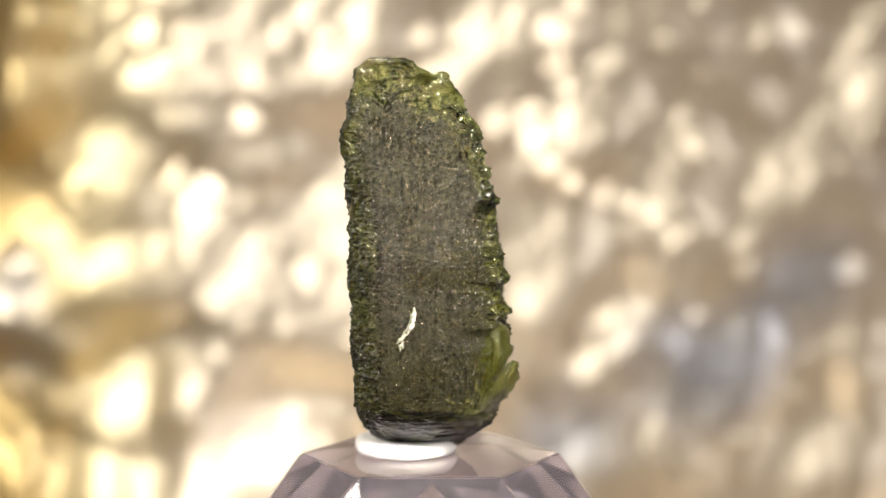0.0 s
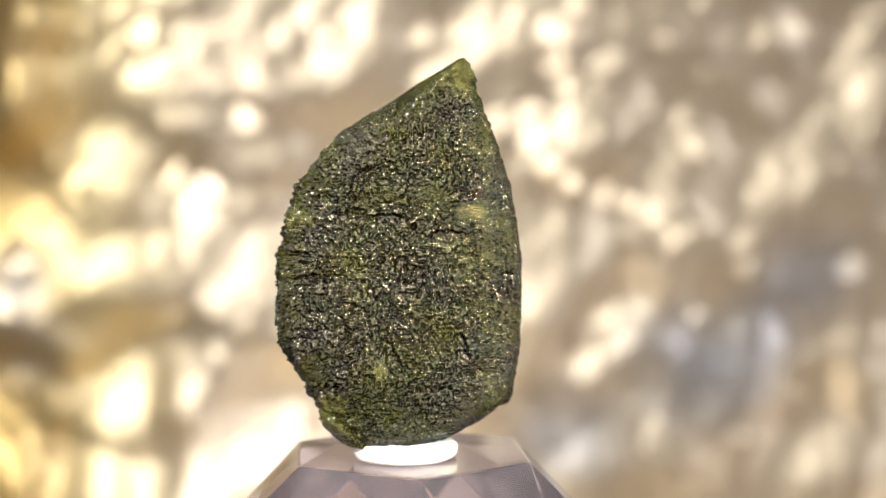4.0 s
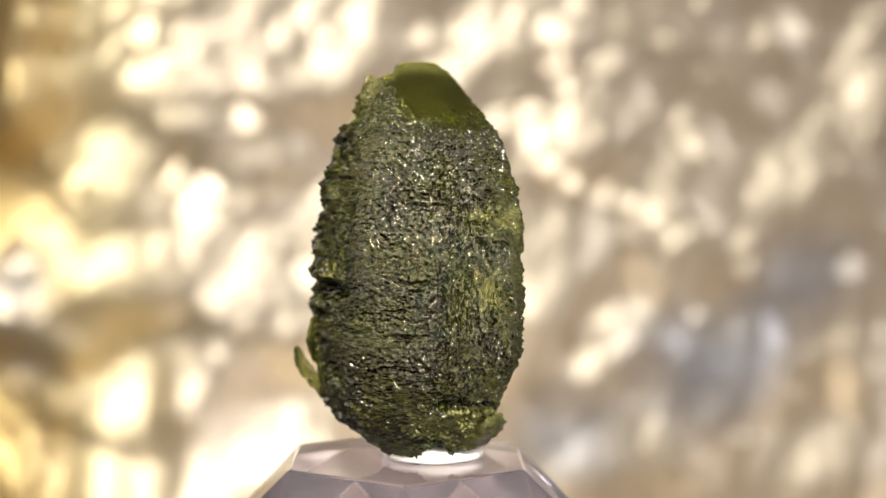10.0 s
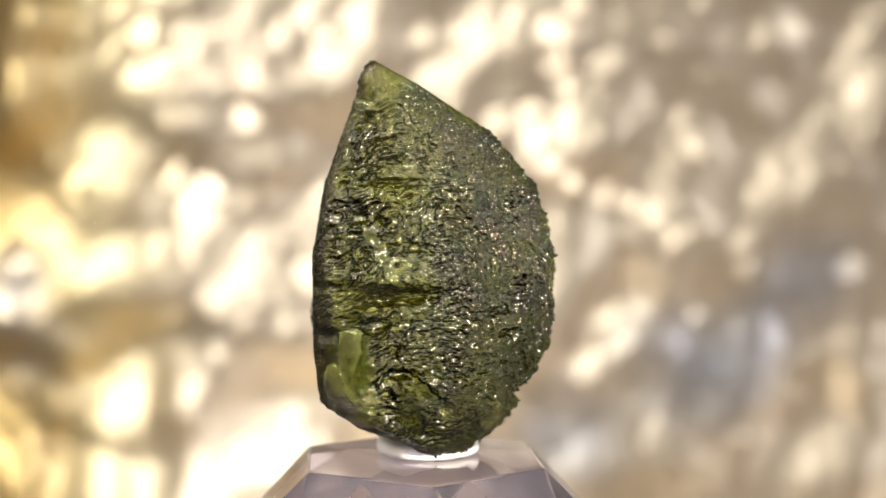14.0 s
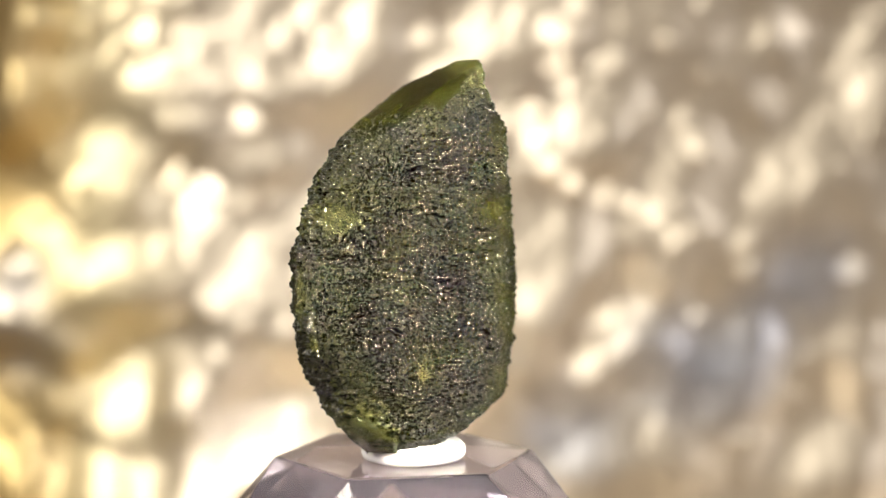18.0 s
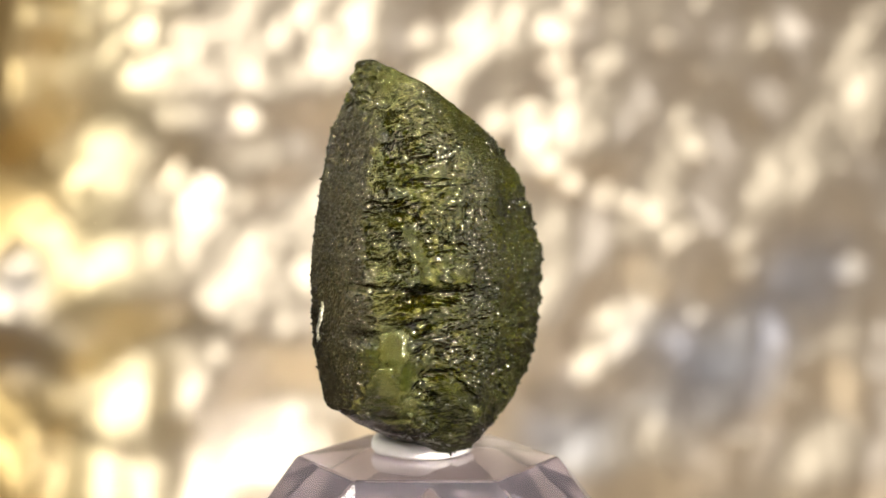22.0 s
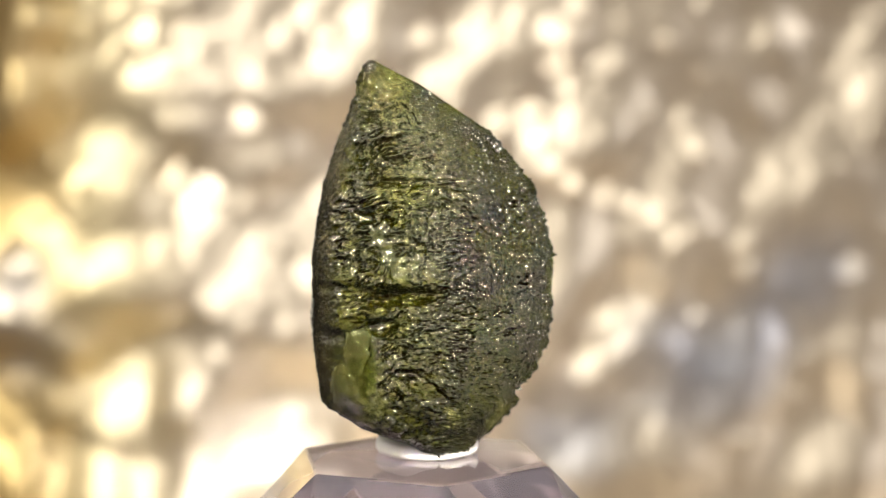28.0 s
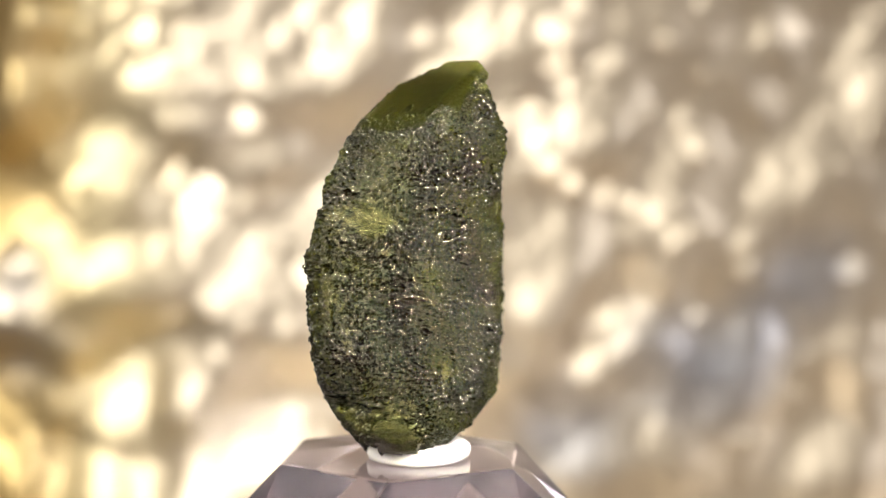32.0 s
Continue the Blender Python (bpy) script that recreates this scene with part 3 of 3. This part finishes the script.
def stone():
    base = new("stone")
    tagged(base, "olive green rough natural glass stone standing upright on white putty", "stone")
    cols, rows = 1100, 620
    zs = [v[0] for v in reversed(LEVELS)]
    heights = np.linspace(-566, 141, rows)
    mids = np.stack([np.interp(heights, zs, [v[k] for v in reversed(LEVELS)]) for k in (1, 2)], -1)
    reach = np.stack([np.interp(heights, zs, [v[3][k] for v in reversed(LEVELS)]) for k in range(12)], -1)
    steps = np.linspace(0, 2 * math.pi, cols, endpoint=False)
    phis = np.arctan2(1.5 * np.sin(steps), np.cos(steps))
    P = (40.0 - 20.0 * unit((heights - 5) / 30))[:, None]
    acc = np.zeros((rows, cols))
    for k in range(12):
        acc += (np.clip(np.cos(phis - k * math.pi / 6), 0, 1)[None, :] / (reach[:, k:k + 1] + 1)) ** P
    r = acc ** (-1 / P)
    x, y = mids[:, :1] + r * np.cos(phis), mids[:, 1:] + r * np.sin(phis)
    z = np.repeat(heights[:, None], cols, 1)
    # the hull's normals, evened out round its corners
    at = np.stack([x, y, z], -1)
    across = np.roll(at, -9, 1) - np.roll(at, 9, 1)
    up = np.stack([np.gradient(at[..., k], axis=0) for k in range(3)], -1)
    normal = np.cross(across, up)
    normal /= np.linalg.norm(normal, axis=-1, keepdims=True) + 1e-9
    for turn in range(3):
        normal = (np.roll(normal, 5, 1) + normal + np.roll(normal, -5, 1) + np.roll(normal, 5, 0) * (z > -540)[..., None] + np.roll(normal, -5, 0) * (z < 120)[..., None])
        normal /= np.linalg.norm(normal, axis=-1, keepdims=True) + 1e-9
    nx, ny, nz = normal[..., 0], normal[..., 1], normal[..., 2]
    bearing = np.degrees(phis)[None, :] + 0 * z
    d, sawn, clear = relief(x, y, z, nx, ny, nz, bearing)
    d = np.clip(d, -0.4 * r, 0.3 * r) * unit((z + 566) / 12) * (0.35 + 0.65 * unit((141 - z) / 10))
    at = at + normal * d[..., None] * np.array((1, 1, 0.5))
    # how far each place is paled as if light shone through it
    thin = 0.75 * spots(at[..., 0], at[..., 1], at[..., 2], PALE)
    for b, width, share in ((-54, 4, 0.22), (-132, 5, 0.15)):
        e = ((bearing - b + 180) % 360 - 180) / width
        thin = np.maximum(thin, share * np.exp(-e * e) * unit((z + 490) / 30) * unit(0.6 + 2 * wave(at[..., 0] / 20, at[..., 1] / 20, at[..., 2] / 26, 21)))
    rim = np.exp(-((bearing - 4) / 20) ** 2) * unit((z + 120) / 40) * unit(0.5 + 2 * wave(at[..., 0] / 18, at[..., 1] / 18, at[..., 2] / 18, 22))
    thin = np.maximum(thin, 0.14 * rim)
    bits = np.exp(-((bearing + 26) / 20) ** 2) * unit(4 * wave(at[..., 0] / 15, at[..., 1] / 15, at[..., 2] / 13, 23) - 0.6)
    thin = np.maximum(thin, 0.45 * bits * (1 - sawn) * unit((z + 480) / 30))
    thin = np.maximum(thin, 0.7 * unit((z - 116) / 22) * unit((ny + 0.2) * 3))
    verts = at.reshape(-1, 3)
    ends = np.array([[mids[0, 0], mids[0, 1], -568], [mids[-1, 0], mids[-1, 1], 142]])
    verts = (np.concatenate([verts, ends]) + np.array((0, 0, LIFT))) * U
    body = grid_mesh("body", verts, cols, rows, STONE)
    body.parent = base
    for name, values in (("thin_glow", thin), ("sawn", sawn), ("clear", clear)):
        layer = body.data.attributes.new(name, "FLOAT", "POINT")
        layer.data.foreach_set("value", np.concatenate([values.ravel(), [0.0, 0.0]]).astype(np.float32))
    shard("sliver", [(104, -102, -474), (122, -128, -450), (146, -143, -420), (160, -148, -392), (166, -147, -372)], (28, 33, 30, 23, 13), 0.34, STONE_THIN, base,
          "thin pale green curled sliver of glass", 0.15)
    shard("flange", [(116, -118, -292), (142, -120, -322), (148, -124, -360), (138, -126, -400)], (8, 24, 26, 12), 0.3, STONE_THIN, base, "thin pale green flange of glass", 0.15)
    shard("chip", [(30, -70, 30), (40, -80, 70), (45, -87, 100), (46, -89, 118)], (34, 27, 17, 7), 0.6, STONE_THIN, base, "pale translucent green tooth of glass", 0.3)
    shard("chip", [(-48, 112, -534), (-54, 134, -510), (-58, 153, -486), (-58, 164, -466)], (30, 40, 36, 18), 0.5, STONE_THIN, base, "pale yellow-green thin chip of glass", 0.12)
    for line, widths in (([(0, -184, -276), (-2, -185, -292), (-8, -185, -310), (-20, -184, -326), (-31, -180, -340)], (1.5, 4, 4.5, 3, 2)),
                         ([(-19, -183, -334), (-24, -182, -348)], (2, 4))):
        shard("scar", line, widths, 0.7, SCAR, base, "white frosted scar in the glass", 0.7)
    return base


def shard(name, line, widths, flat, mat, parent, label, ragged=0.15):
    """A rounded, uneven splinter along a line of places."""
    bm = bmesh.new()
    pts = [Vector(v) for v in line]
    n, steps, rings = 18, 6, []
    for s in range(steps * (len(pts) - 1) + 1):
        k = min(s // steps, len(pts) - 2)
        f = s / steps - k
        c, w = pts[k].lerp(pts[k + 1], f), widths[k] * (1 - f) + widths[k + 1] * f
        if s == steps * (len(pts) - 1):
            w *= 0.4
        out = Vector((c.x, c.y, 0)).normalized()
        side = Vector((-out.y, out.x, 0))
        ring = []
        for i in range(n):
            a = 2 * math.pi * i / n
            p = c + side * (w * math.cos(a)) + out * (w * flat * math.sin(a))
            p += (p - c) * (0.28 * noise.noise(p / 9) + ragged * 2 * noise.noise(p / 4))
            ring.append(bm.verts.new((p.x * U, p.y * U, (p.z + LIFT + 3 * noise.noise(p / 8)) * U)))
        rings.append(ring)
    for lo, hi in zip(rings, rings[1:]):
        for i in range(n):
            bm.faces.new((lo[i], lo[(i + 1) % n], hi[(i + 1) % n], hi[i]))
    bm.faces.new(list(reversed(rings[0])))
    bm.faces.new(rings[-1])
    bmesh.ops.recalc_face_normals(bm, faces=bm.faces[:])
    for f in bm.faces:
        f.smooth = True
    return part(name, bm, mat, parent, label)


STAND, DISC, GEM = crystal_ball(), putty_disc(), stone()


# ---- turning ----
def motions():
    turn = [(0.0, 0.0), (0.5, 26.7), (1.0, 52.1), (1.5, 75.0), (2.0, 90.8), (2.5, 100.5), (3.0, 104.7), (3.5, 103.1), (4.0, 95.1), (4.5, 81.2), (5.0, 62.4), (5.5, 39.5), (6.0, 13.7), (6.5, -12.9), (7.0, -38.6), (7.5, -60.2), (8.0, -84.4), (8.5, -105.2), (9.0, -123.7), (9.5, -138.3), (10.0, -149.5), (10.5, -157.4), (11.0, -162.4), (11.5, -165.1), (12.0, -164.3), (12.5, -155.9), (13.0, -135.4), (13.5, -111.8), (14.0, -85.3), (14.5, -56.1), (15.0, -25.9), (15.5, 4.6), (16.0, 35.2), (16.5, 65.5), (17.0, 93.4), (17.5, 113.0), (18.0, 128.2), (18.5, 140.8), (19.0, 149.4), (19.5, 168.8), (20.0, 189.6), (20.5, 212.4), (21.0, 238.7), (21.5, 268.1), (22.0, 299.5), (22.5, 331.1), (23.0, 366.1), (23.5, 399.3), (24.0, 432.1), (24.5, 459.7), (25.0, 480.6), (25.5, 500.2), (26.0, 524.5), (26.5, 552.9), (27.0, 582.8), (27.5, 612.0), (28.0, 639.3), (28.5, 668.0), (29.0, 698.1), (29.5, 733.1), (30.0, 768.5), (30.5, 800.9), (31.0, 826.5), (31.5, 846.3), (32.0, 865.2)]
    for thing in (STAND, DISC, GEM):
        walk(thing, [(t, pose(0, 0, 0, 0, 0, a)) for t, a in turn])


motions()
